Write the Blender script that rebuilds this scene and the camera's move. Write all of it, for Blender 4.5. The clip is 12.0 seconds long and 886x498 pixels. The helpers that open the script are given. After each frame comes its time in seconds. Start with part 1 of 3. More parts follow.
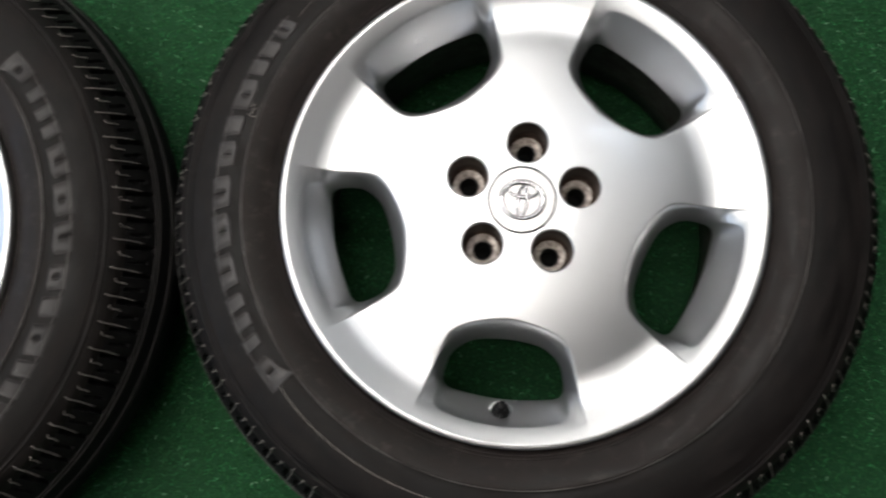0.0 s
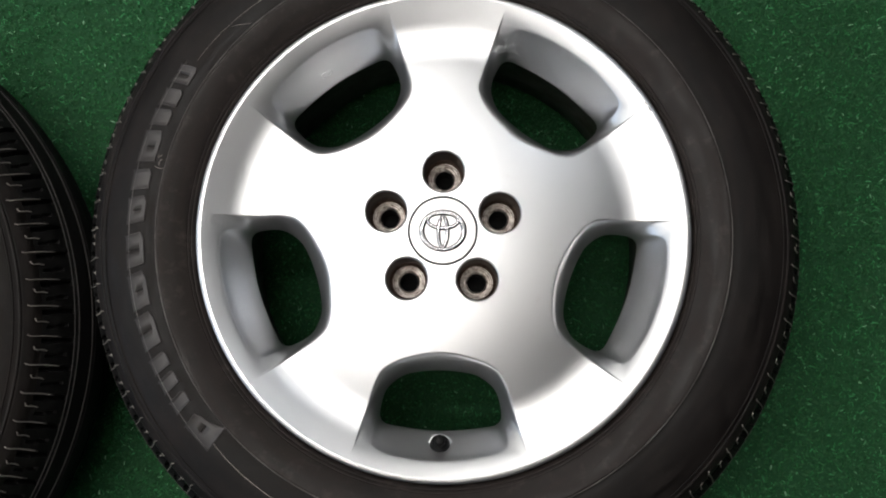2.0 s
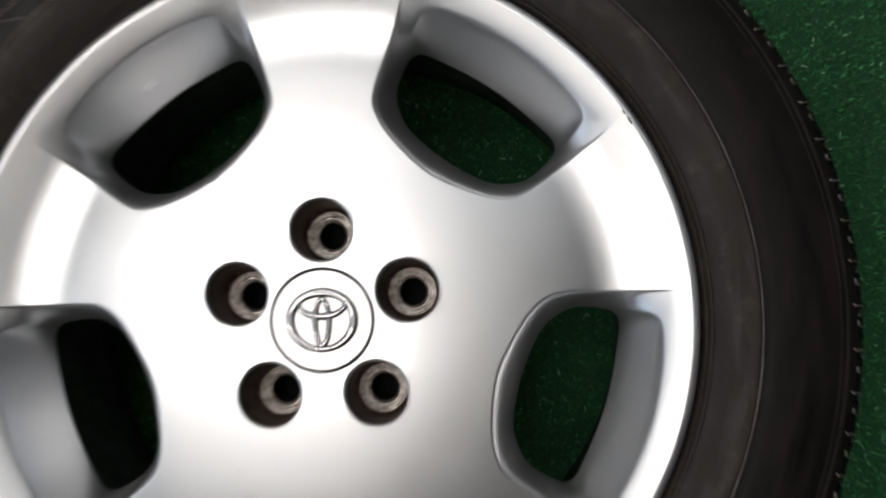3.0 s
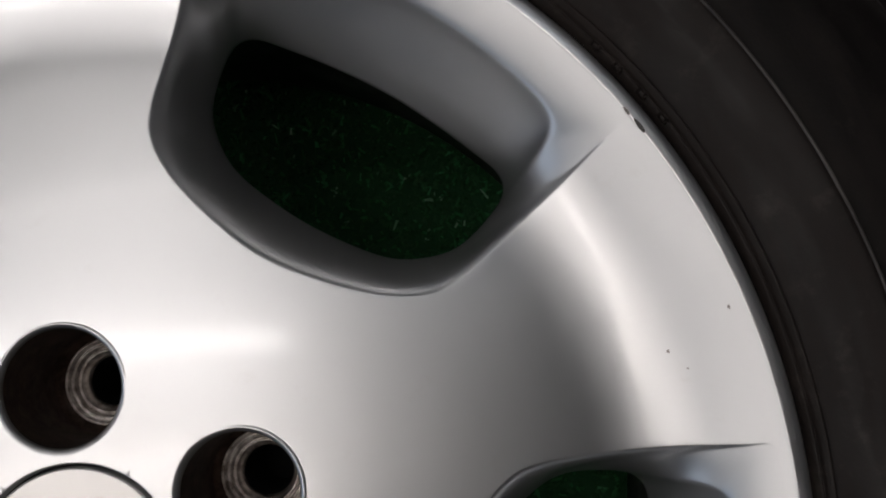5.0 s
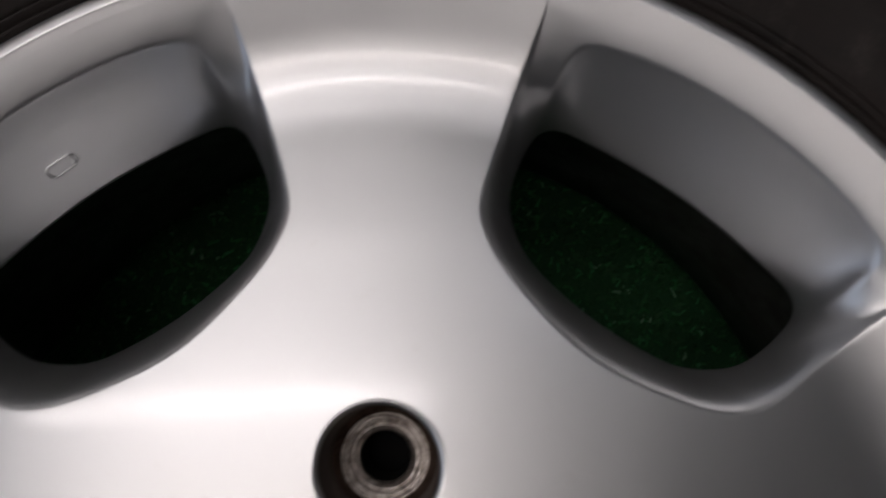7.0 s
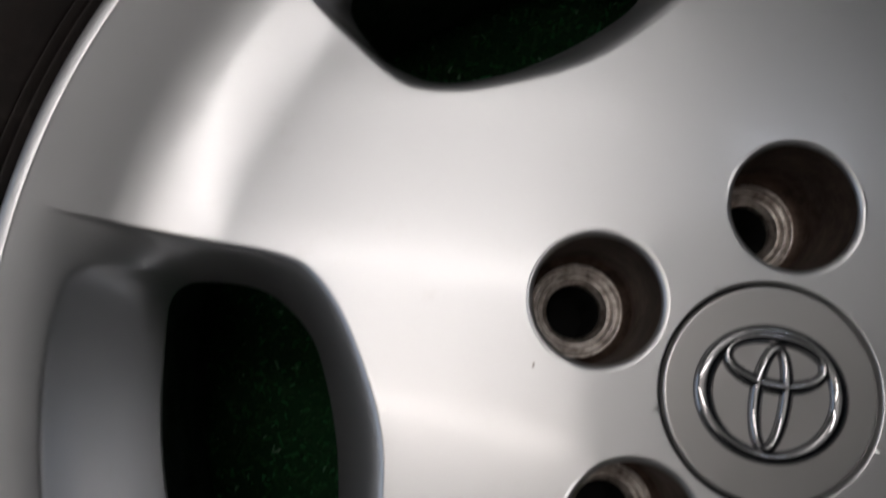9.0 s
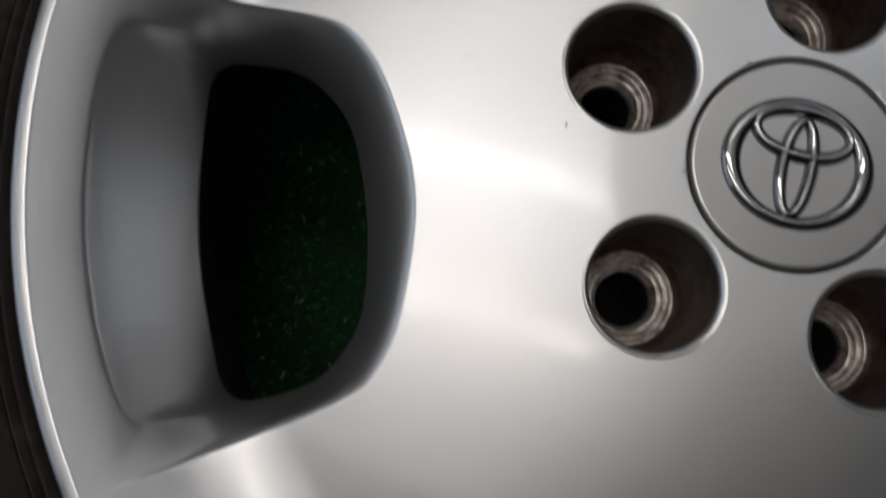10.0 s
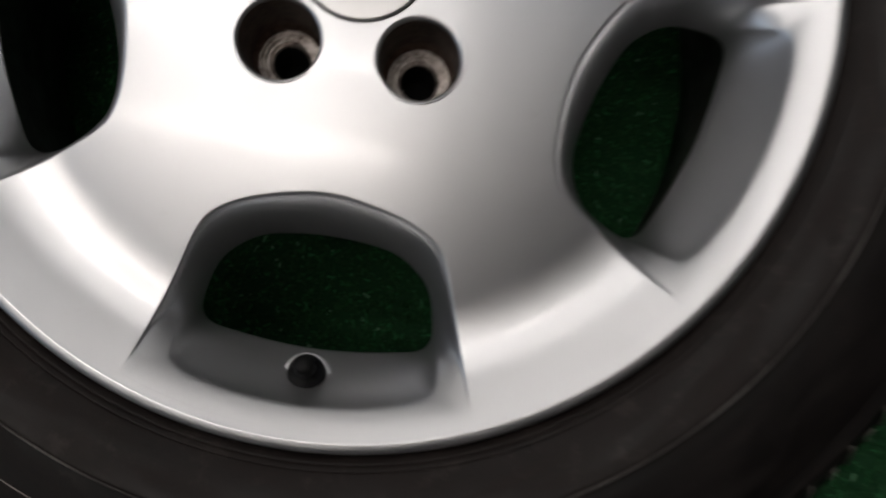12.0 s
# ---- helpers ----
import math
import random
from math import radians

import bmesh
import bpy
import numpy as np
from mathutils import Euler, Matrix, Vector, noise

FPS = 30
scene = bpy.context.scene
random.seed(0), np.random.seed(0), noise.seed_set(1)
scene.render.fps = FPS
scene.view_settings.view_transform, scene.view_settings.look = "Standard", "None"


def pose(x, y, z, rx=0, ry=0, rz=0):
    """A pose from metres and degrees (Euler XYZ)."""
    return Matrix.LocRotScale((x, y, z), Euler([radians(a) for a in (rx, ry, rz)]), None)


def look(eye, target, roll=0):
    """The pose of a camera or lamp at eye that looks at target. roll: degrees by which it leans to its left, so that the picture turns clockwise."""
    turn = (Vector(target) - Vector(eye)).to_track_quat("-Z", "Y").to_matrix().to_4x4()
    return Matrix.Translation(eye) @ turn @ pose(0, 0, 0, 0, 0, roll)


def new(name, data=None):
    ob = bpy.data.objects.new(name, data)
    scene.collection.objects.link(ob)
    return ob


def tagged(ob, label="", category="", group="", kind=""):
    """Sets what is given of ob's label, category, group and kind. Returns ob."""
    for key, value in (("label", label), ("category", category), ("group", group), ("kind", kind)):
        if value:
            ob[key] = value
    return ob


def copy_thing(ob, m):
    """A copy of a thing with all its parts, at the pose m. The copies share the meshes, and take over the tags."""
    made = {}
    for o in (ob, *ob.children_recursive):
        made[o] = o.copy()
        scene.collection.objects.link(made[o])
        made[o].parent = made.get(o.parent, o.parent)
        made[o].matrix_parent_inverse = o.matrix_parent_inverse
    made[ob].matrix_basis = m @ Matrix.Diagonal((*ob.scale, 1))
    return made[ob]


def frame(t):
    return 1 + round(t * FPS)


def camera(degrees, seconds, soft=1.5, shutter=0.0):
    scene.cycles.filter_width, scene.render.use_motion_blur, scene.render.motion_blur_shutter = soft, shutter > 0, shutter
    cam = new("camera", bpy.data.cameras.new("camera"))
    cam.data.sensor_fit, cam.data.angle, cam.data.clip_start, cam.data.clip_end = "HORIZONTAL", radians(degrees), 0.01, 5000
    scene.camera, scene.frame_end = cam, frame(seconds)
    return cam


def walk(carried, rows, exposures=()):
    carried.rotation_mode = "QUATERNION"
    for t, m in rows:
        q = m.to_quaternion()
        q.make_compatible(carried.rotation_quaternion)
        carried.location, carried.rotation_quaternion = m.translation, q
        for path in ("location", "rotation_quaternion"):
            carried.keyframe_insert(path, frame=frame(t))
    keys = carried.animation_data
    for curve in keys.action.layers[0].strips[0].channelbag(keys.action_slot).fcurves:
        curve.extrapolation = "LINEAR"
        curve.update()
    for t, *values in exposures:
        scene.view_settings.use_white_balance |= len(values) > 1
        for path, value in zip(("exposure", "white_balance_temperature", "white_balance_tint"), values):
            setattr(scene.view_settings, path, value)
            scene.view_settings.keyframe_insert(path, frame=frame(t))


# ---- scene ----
cam = camera(53.0, 12.0, 1.9, 0.5)
PATH = [
    (0, pose(-0.0182, -0.1754, 1.0673, 8.42, 2.65, 6.32)),
    (0.5, pose(0.0350, -0.1423, 1.0667, 7.03, 1.36, 4.75)),
    (1, pose(0.0251, -0.1267, 1.0666, 6.51, 1.07, 3.50)),
    (1.5, pose(0.0094, -0.1065, 1.0676, 5.62, 0.52, 2.29)),
    (2, pose(0.0127, -0.1111, 1.0627, 6.38, 0.74, 0.93)),
    (2.5, pose(0.0320, -0.0621, 0.9737, 5.51, 0.00, -0.78)),
    (3, pose(0.0967, 0.0023, 0.7830, 4.10, 2.11, -1.39)),
    (3.5, pose(0.1076, 0.0117, 0.6222, 5.98, 0.54, -3.03)),
    (3.7, pose(0.1066, 0.0263, 0.5861, 5.03, -1.09, -3.96)),
    (5.3, pose(0.1280, 0.0616, 0.5111, 5.49, 0.37, -6.61)),
    (5.5, pose(0.1139, 0.0617, 0.5094, 7.53, -0.64, -6.50)),
    (6, pose(0.0847, 0.0869, 0.5097, 7.70, -0.94, -4.73)),
    (6.5, pose(0.0542, 0.1033, 0.5140, 7.33, -0.40, -1.80)),
    (6.7, pose(0.0391, 0.0964, 0.5149, 8.89, -0.80, -0.93)),
    (8.3, pose(-0.0717, 0.0333, 0.4961, 8.79, -1.04, 7.13)),
    (8.5, pose(-0.0805, 0.0253, 0.4946, 7.45, -0.38, 8.34)),
    (9, pose(-0.0980, -0.0153, 0.4881, 8.46, -0.65, 11.05)),
    (9.5, pose(-0.0987, -0.0500, 0.4877, 8.06, -0.06, 12.84)),
    (10, pose(-0.0882, -0.0865, 0.4853, 8.00, -0.11, 14.14)),
    (10.5, pose(-0.0634, -0.1179, 0.4855, 7.05, 0.49, 14.06)),
    (11, pose(-0.0369, -0.1256, 0.4959, 1.62, 0.52, 12.34)),
    (11.5, pose(0.0143, -0.1483, 0.5350, 2.00, 1.09, 9.95)),
    (12, pose(0.0439, -0.1563, 0.6414, 2.82, -2.27, 8.14)),
]
EXPOSURES = [(0, -0.1, 6500, 10), (2.4, -0.1, 6500, 10), (3.5, -1.08, 6520, 12), (5.5, -1.52, 6560, 14), (7.0, -1.54, 6590, 17), (8.8, -1.58, 6570, 14), (10.0, -1.5, 6540, 11), (11.0, -1.52, 6590, 13), (12.0, -1.25, 6610, 13)]
walk(cam, PATH, EXPOSURES)

# ---- light: twin ceiling tubes and added fill over the turf, in a plain closed room ----
world = bpy.data.worlds.new("world")
scene.world = world
world.use_nodes = True
world.node_tree.nodes["Background"].inputs[0].default_value = (0.55, 0.6, 0.7, 1)
world.node_tree.nodes["Background"].inputs[1].default_value = 0.02

Z0 = 0.2255          # height of the wheel's bolting face over the turf
CEIL = 2.62
SLOPE_START = 0.66          # where the flat ceiling ends, south-east of the wheel


def tube_light(name, x, y, z, length, width, power, colour):
    lamp = bpy.data.lights.new(name, "AREA")
    lamp.shape, lamp.size, lamp.size_y = "RECTANGLE", length, width
    lamp.energy, lamp.color = power, colour
    ob = new(name, lamp)
    ob.matrix_world = pose(x, y, z)
    return ob


FILL_OPENING = (-2.0, 0.6, 2.1)    # an unseen west-wall opening, added for a bluish fill lamp: from, to, height
blue_fill = tube_light("added_blue_fill", -3.06, (FILL_OPENING[0] + FILL_OPENING[1]) / 2, FILL_OPENING[2] / 2, FILL_OPENING[1] - FILL_OPENING[0], FILL_OPENING[2], 32, (0.66, 0.81, 1.0))
blue_fill.matrix_world = look((-3.06, (FILL_OPENING[0] + FILL_OPENING[1]) / 2, FILL_OPENING[2] / 2), (0, 0, 0.8))
tube_light("tube_lamp", 0.87, 1.25, CEIL - 0.06, 0.5, 0.08, 2.4, (0.75, 0.85, 1.0))
# bare tubes hung under the ceiling: each shines down, and up on to the ceiling
# rows at -1.00, 1.20 and 2.00 are unseen, added to even the light
for y, power, down, warm in ((-1.00, 4.5, 0.3, 0.90), (-0.22, 11, 0.95, 0.88), (0.40, 12, 1.0, 0.93), (1.20, 10.5, 0.3, 0.94), (2.00, 8, 0.3, 0.94)):
    tint = (1.0, 0.5 + warm / 2, warm)
    tube_light("tube_lamp", -0.92, y, CEIL - 0.30, 2.0, 0.09, 1.3 * power * down, tint)
    up = tube_light("ceiling_uplight", -0.75, y, CEIL - 0.29, 1.9, 0.16, 1.2 * power * (1.8 - down), tint)
    up.matrix_world = pose(-0.75, y, CEIL - 0.29, 180, 0, 0)
# added uplights without any known fitting, to brighten the eastern ceiling
for y, power in ((-0.22, 0.6), (0.40, 1.6), (1.20, 2.8)):
    up = tube_light("ceiling_uplight", 1.05, y, CEIL - 0.29, 1.2, 0.16, power, (1.0, 0.97, 0.94))
    up.matrix_world = pose(1.05, y, CEIL - 0.29, 180, 0, 0)

# ---- materials ----


class Mat:
    """A small helper round one node material."""

    def __init__(self, name, base, rough=0.5, metal=0.0, **extra):
        self.m = bpy.data.materials.new(name)
        self.m.use_nodes = True
        self.nt = self.m.node_tree
        self.b = self.nt.nodes["Principled BSDF"]
        self.b.inputs["Base Color"].default_value = (*base, 1)
        self.b.inputs["Roughness"].default_value = rough
        self.b.inputs["Metallic"].default_value = metal
        for key, value in extra.items():
            self.b.inputs[key.replace("_", " ")].default_value = value
        self.co = self.nt.nodes.new("ShaderNodeTexCoord").outputs["Object"]

    def node(self, kind, **values):
        n = self.nt.nodes.new(kind)
        for key, value in values.items():
            n.inputs[key].default_value = value
        return n

    def link(self, a, b):
        self.nt.links.new(a, b)

    def noise(self, scale, detail=4.0, rough=0.55, co=None):
        n = self.node("ShaderNodeTexNoise", Scale=scale, Detail=detail, Roughness=rough)
        self.link(co or self.co, n.inputs["Vector"])
        return n.outputs[0]

    def stretched(self, sx, sy, sz):
        n = self.node("ShaderNodeMapping")
        n.inputs["Scale"].default_value = (sx, sy, sz)
        self.link(self.co, n.inputs["Vector"])
        return n.outputs[0]

    def polar(self, across, around):
        """Coordinates that run round the wheel's axis: radius, then angle."""
        far = self.node("ShaderNodeVectorMath")
        far.operation = "LENGTH"
        turn = self.node("ShaderNodeTexGradient")
        turn.gradient_type = "RADIAL"
        self.link(self.co, far.inputs[0])
        self.link(self.co, turn.inputs[0])
        both = self.node("ShaderNodeCombineXYZ")
        self.link(self.grey(far.outputs["Value"], 0, 1, 0, across), both.inputs[0])
        self.link(self.grey(turn.outputs[1], 0, 1, 0, around), both.inputs[1])
        return both.outputs[0]

    def ramp(self, fac, stops):
        n = self.node("ShaderNodeValToRGB")
        r = n.color_ramp
        while len(r.elements) < len(stops):
            r.elements.new(0.5)
        for e, (p, c) in zip(r.elements, stops):
            e.position, e.color = p, (*c, 1)
        self.link(fac, n.inputs[0])
        return n.outputs[0]

    def mixc(self, fac, a, b, mode="MIX"):
        n = self.nt.nodes.new("ShaderNodeMix")
        n.data_type, n.blend_type = "RGBA", mode
        for sock, v in ((n.inputs[0], fac), (n.inputs[6], a), (n.inputs[7], b)):
            if isinstance(v, (int, float)):
                sock.default_value = v
            elif isinstance(v, tuple):
                sock.default_value = (*v, 1)
            else:
                self.link(v, sock)
        return n.outputs[2]

    def grey(self, fac, lo, hi, a, b):
        n = self.node("ShaderNodeMapRange")
        for i, v in ((1, lo), (2, hi), (3, a), (4, b)):
            n.inputs[i].default_value = v
        self.link(fac, n.inputs[0])
        return n.outputs[0]

    def colour(self, out):
        self.link(out, self.b.inputs["Base Color"])

    def rough(self, out):
        self.link(out, self.b.inputs["Roughness"])

    def bump(self, out, strength, distance):
        n = self.node("ShaderNodeBump", Strength=strength, Distance=distance)
        self.link(out, n.inputs["Height"])
        old = self.b.inputs["Normal"]
        if old.is_linked:
            self.link(old.links[0].from_socket, n.inputs["Normal"])
        self.link(n.outputs[0], old)


def silver_paint():
    k = Mat("silver_wheel_paint", (0.70, 0.70, 0.71), 0.36, 0.955, Coat_Weight=1.0, Coat_Roughness=0.12)
    big, fine = k.noise(14, 3), k.noise(2600, 2)
    dirt = k.noise(60, 6, 0.7)
    k.colour(k.mixc(k.grey(dirt, 0.62, 0.80, 0.0, 0.25), k.mixc(big, (0.69, 0.695, 0.71), (0.72, 0.72, 0.73)), (0.55, 0.53, 0.50)))
    k.rough(k.grey(big, 0.3, 0.7, 0.37, 0.41))
    smear = k.noise(38, 5, 0.65)
    k.link(k.grey(smear, 0.35, 0.68, 0.09, 0.19), k.b.inputs["Coat Roughness"])
    k.bump(k.noise(55, 3, 0.5), 0.05, 0.002)
    k.bump(fine, 0.05, 0.0002)
    return k.m


def cap_paint():
    k = Mat("cap_silver", (0.57, 0.56, 0.555), 0.3, 0.85)
    k.rough(k.grey(k.noise(40, 3), 0.3, 0.7, 0.30, 0.34))
    k.bump(k.noise(1800, 2), 0.05, 0.0002)
    return k.m


def chrome():
    k = Mat("chrome", (0.40, 0.395, 0.405), 0.08, 1.0)
    k.rough(k.grey(k.noise(500, 4), 0.3, 0.7, 0.05, 0.13))
    return k.m


def bare_seat():
    k = Mat("bare_alloy_seat", (0.42, 0.38, 0.34), 0.38, 0.9)
    n = k.noise(260, 5, 0.6)
    k.colour(k.ramp(n, [(0.30, (0.20, 0.16, 0.14)), (0.46, (0.46, 0.42, 0.39)), (0.64, (0.72, 0.69, 0.66))]))
    k.rough(k.grey(n, 0.3, 0.7, 0.5, 0.28))
    k.bump(n, 0.12, 0.0004)
    return k.m


def bolt_pocket():
    k = Mat("stained_bolt_pocket", (0.17, 0.14, 0.125), 0.42, 0.75)
    n = k.noise(150, 6, 0.7)
    k.colour(k.ramp(n, [(0.35, (0.058, 0.038, 0.030)), (0.65, (0.16, 0.115, 0.092))]))
    k.bump(n, 0.15, 0.0005)
    return k.m


def sidewall_rubber():
    k = Mat("sidewall_rubber", (0.0197, 0.0158, 0.0143), 0.55, Specular_IOR_Level=0.2)
    blot, fine = k.noise(22, 5, 0.6), k.noise(700, 4, 0.6)
    scuff = k.noise(90, 6, 0.75)
    c = k.mixc(blot, (0.0048, 0.0039, 0.0036), (0.0092, 0.0072, 0.0066))
    streak = k.noise(1, 5, 0.6, k.stretched(26, 26, 90))
    c = k.mixc(k.grey(streak, 0.5, 0.72, 0, 0.55), c, (0.0171, 0.0133, 0.0117))
    rings = k.noise(1, 5, 0.65, k.polar(120, 34))
    c = k.mixc(k.grey(rings, 0.50, 0.66, 0, 0.8), c, (0.0163, 0.0131, 0.0120))
    c = k.mixc(k.grey(rings, 0.34, 0.46, 0.75, 0), c, (0.0027, 0.0022, 0.0021))
    k.colour(k.mixc(k.grey(scuff, 0.60, 0.78, 0, 0.6), c, (0.0294, 0.0242, 0.0215)))
    k.rough(k.grey(rings, 0.36, 0.64, 0.48, 0.8))
    k.bump(fine, 0.25, 0.0005)
    return k.m


def guard_rubber():
    k = Mat("rim_guard_rubber", (0.0144, 0.0105, 0.0090), 0.5, Specular_IOR_Level=0.22)
    blot, fine = k.noise(18, 5, 0.6), k.noise(600, 4, 0.6)
    dust = k.noise(70, 6, 0.7)
    c = k.mixc(blot, (0.0088, 0.0066, 0.0058), (0.0170, 0.0124, 0.0109))
    smear = k.noise(30, 5, 0.65)
    c = k.mixc(k.grey(smear, 0.54, 0.70, 0, 0.5), c, (0.0260, 0.0202, 0.0179))
    rings = k.noise(1, 5, 0.65, k.polar(100, 30))
    c = k.mixc(k.grey(rings, 0.50, 0.68, 0, 0.7), c, (0.0229, 0.0174, 0.0155))
    c = k.mixc(k.grey(rings, 0.32, 0.46, 0.7, 0), c, (0.0040, 0.0029, 0.0026))
    k.colour(k.mixc(k.grey(dust, 0.55, 0.76, 0, 0.75), c, (0.046, 0.039, 0.034)))
    k.rough(k.grey(rings, 0.36, 0.64, 0.42, 0.72))
    k.bump(fine, 0.2, 0.0004)
    return k.m


def tread_rubber():
    k = Mat("tread_rubber", (0.016, 0.016, 0.017), 0.75, Specular_IOR_Level=0.15)
    n = k.noise(160, 6, 0.7)
    k.colour(k.ramp(n, [(0.4, (0.0022, 0.0021, 0.0021)), (0.66, (0.0048, 0.0045, 0.0044)), (0.84, (0.020, 0.018, 0.0165))]))
    k.bump(k.noise(900, 3), 0.3, 0.0006)
    return k.m


def letter_rubber(browner=False):
    """Cleaner grey rubber, fading to a sidewall tone towards the lettering's outer side; or darker brown."""
    k = Mat("browner_letter_rubber" if browner else "raised_letter_rubber", (0.075, 0.070, 0.066), 0.6)
    n = k.noise(60, 5, 0.6)
    if browner:
        c = k.ramp(n, [(0.30, (0.008, 0.0062, 0.0057)), (0.70, (0.022, 0.0165, 0.0152))])
    else:
        c = k.ramp(n, [(0.30, (0.028, 0.024, 0.023)), (0.70, (0.050, 0.044, 0.042))])
    far = k.node("ShaderNodeVectorMath")
    far.operation = "LENGTH"
    k.link(k.co, far.inputs[0])
    outward_fade = k.grey(far.outputs["Value"], 0.2860, 0.3045, 0.0, 1.0)
    k.colour(k.mixc(outward_fade, c, (0.0085, 0.0068, 0.0062)))
    k.rough(k.grey(outward_fade, 0, 1, 0.5, 0.7))
    k.bump(k.noise(800, 3), 0.15, 0.0004)
    return k.m


def rubbed_ridge():
    """Rubber worn pale in stretches along a moulded line."""
    k = Mat("rubbed_ridge", (0.05, 0.045, 0.04), 0.6)
    n = k.noise(16, 4, 0.6)
    k.colour(k.ramp(n, [(0.36, (0.024, 0.020, 0.018)), (0.50, (0.065, 0.058, 0.053)), (0.64, (0.15, 0.14, 0.13))]))
    return k.m


def rubber_black():
    k = Mat("valve_rubber", (0.005, 0.005, 0.005), 0.55, Specular_IOR_Level=0.18)
    k.bump(k.noise(900, 3), 0.2, 0.0003)
    return k.m


def barrel_paint():
    k = Mat("barrel_grey", (0.22, 0.22, 0.22), 0.5, 0.6)
    n = k.noise(40, 6, 0.7)
    k.colour(k.ramp(n, [(0.35, (0.05, 0.043, 0.036)), (0.65, (0.13, 0.127, 0.124))]))
    return k.m


def turf_mat(blade):
    k = Mat("turf_blade" if blade else "turf_base", (0.01, 0.12, 0.04), 0.7 if blade else 0.85)
    n = k.noise(9, 4)
    c = k.mixc(n, (0.004, 0.054, 0.0115), (0.008, 0.096, 0.022))
    if blade:
        g = k.nt.nodes.new("ShaderNodeNewGeometry").outputs["Random Per Island"]
        k.colour(k.mixc(g, c, k.ramp(g, [(0.0, (0.0012, 0.024, 0.005)), (0.50, (0.006, 0.078, 0.018)), (0.86, (0.014, 0.145, 0.039)), (0.975, (0.03, 0.22, 0.075)), (1.0, (0.22, 0.40, 0.25))])))
    else:
        f = k.noise(420, 4, 0.7)
        k.colour(k.mixc(f, (0.003, 0.045, 0.015), c))
        k.bump(f, 0.6, 0.003)
    return k.m


def plaster(name, base):
    k = Mat(name, base, 0.85)
    n = k.noise(3, 5)
    k.colour(k.mixc(n, tuple(v * 0.92 for v in base), tuple(min(1, v * 1.06) for v in base)))
    k.bump(k.noise(120, 4), 0.1, 0.002)
    return k.m


SILVER, CAP, CHROME, SEAT, POCKET = silver_paint(), cap_paint(), chrome(), bare_seat(), bolt_pocket()
GUARD = guard_rubber()
SIDEWALL, TREAD, LETTER, RUBBER, BARREL = sidewall_rubber(), tread_rubber(), letter_rubber(), rubber_black(), barrel_paint()
BLADE, TURF = turf_mat(True), turf_mat(False)
PALE = Mat("dried_mud", (0.22, 0.20, 0.165), 0.85).m
PALE_NOTCH = Mat("pale_notch_rubber", (0.15, 0.137, 0.122), 0.8).m
SCRATCH = Mat("fresh_scratch", (0.30, 0.27, 0.24), 0.7).m
RIDGE = rubbed_ridge()
TREAD_EDGE = Mat("paler_tread_edge", (0.045, 0.041, 0.039), 0.7).m
SHADE = Mat("emblem_shade", (0.07, 0.07, 0.075), 0.5).m
CHIP = Mat("bare_chip", (0.22, 0.20, 0.19), 0.6).m
DARK = Mat("shade_black", (0.004, 0.004, 0.004), 0.9).m
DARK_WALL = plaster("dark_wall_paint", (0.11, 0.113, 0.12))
SLOPE_DARK = plaster("added_slope_black", (0.022, 0.023, 0.027))
WALL, CEILING = plaster("wall_paint", (0.55, 0.55, 0.55)), plaster("ceiling_paint", (0.72, 0.72, 0.71))

# ---- mesh helpers ----


def mesh_object(name, verts, faces, material, parent=None, label="", smooth=True):
    me = bpy.data.meshes.new(name)
    me.from_pydata([tuple(v) for v in verts], [], [tuple(f) for f in faces])
    me.materials.append(material)
    if smooth:
        me.shade_smooth()
    me.update()
    ob = new(name, me)
    if parent:
        ob.parent = parent
    return tagged(ob, label)


def part(name, bm, material, parent=None, label="", smooth=True):
    me = bpy.data.meshes.new(name)
    bm.to_mesh(me)
    bm.free()
    me.materials.append(material)
    if smooth:
        me.shade_smooth()
    ob = new(name, me)
    if parent:
        ob.parent = parent
    return tagged(ob, label)


def box(bm, x0, x1, y0, y1, z0, z1, bevel=0.0):
    made = bmesh.ops.create_cube(bm, size=1.0, matrix=Matrix.Translation(((x0 + x1) / 2, (y0 + y1) / 2, (z0 + z1) / 2)) @ Matrix.Diagonal((x1 - x0, y1 - y0, z1 - z0, 1)))
    if bevel:
        edges = list({e for v in made["verts"] for e in v.link_edges})
        bmesh.ops.bevel(bm, geom=edges, offset=bevel, segments=2, profile=0.5, affect="EDGES")


def revolve(profile, n, centre=(0, 0), flip=False, close=False):
    """Vertices and quads of a profile of (r, z) turned round the z axis."""
    pts = []
    for r, z in profile:
        for i in range(n):
            a = 2 * math.pi * i / n
            pts.append((centre[0] + r * math.cos(a), centre[1] + r * math.sin(a), z))
    quads = []
    for j in range(len(profile) - 1):
        for i in range(n):
            k = (i + 1) % n
            f = (j * n + i, j * n + k, (j + 1) * n + k, (j + 1) * n + i)
            quads.append(f[::-1] if flip else f)
    if close:
        quads.append(tuple(range((len(profile) - 1) * n, len(profile) * n)))
    return pts, quads


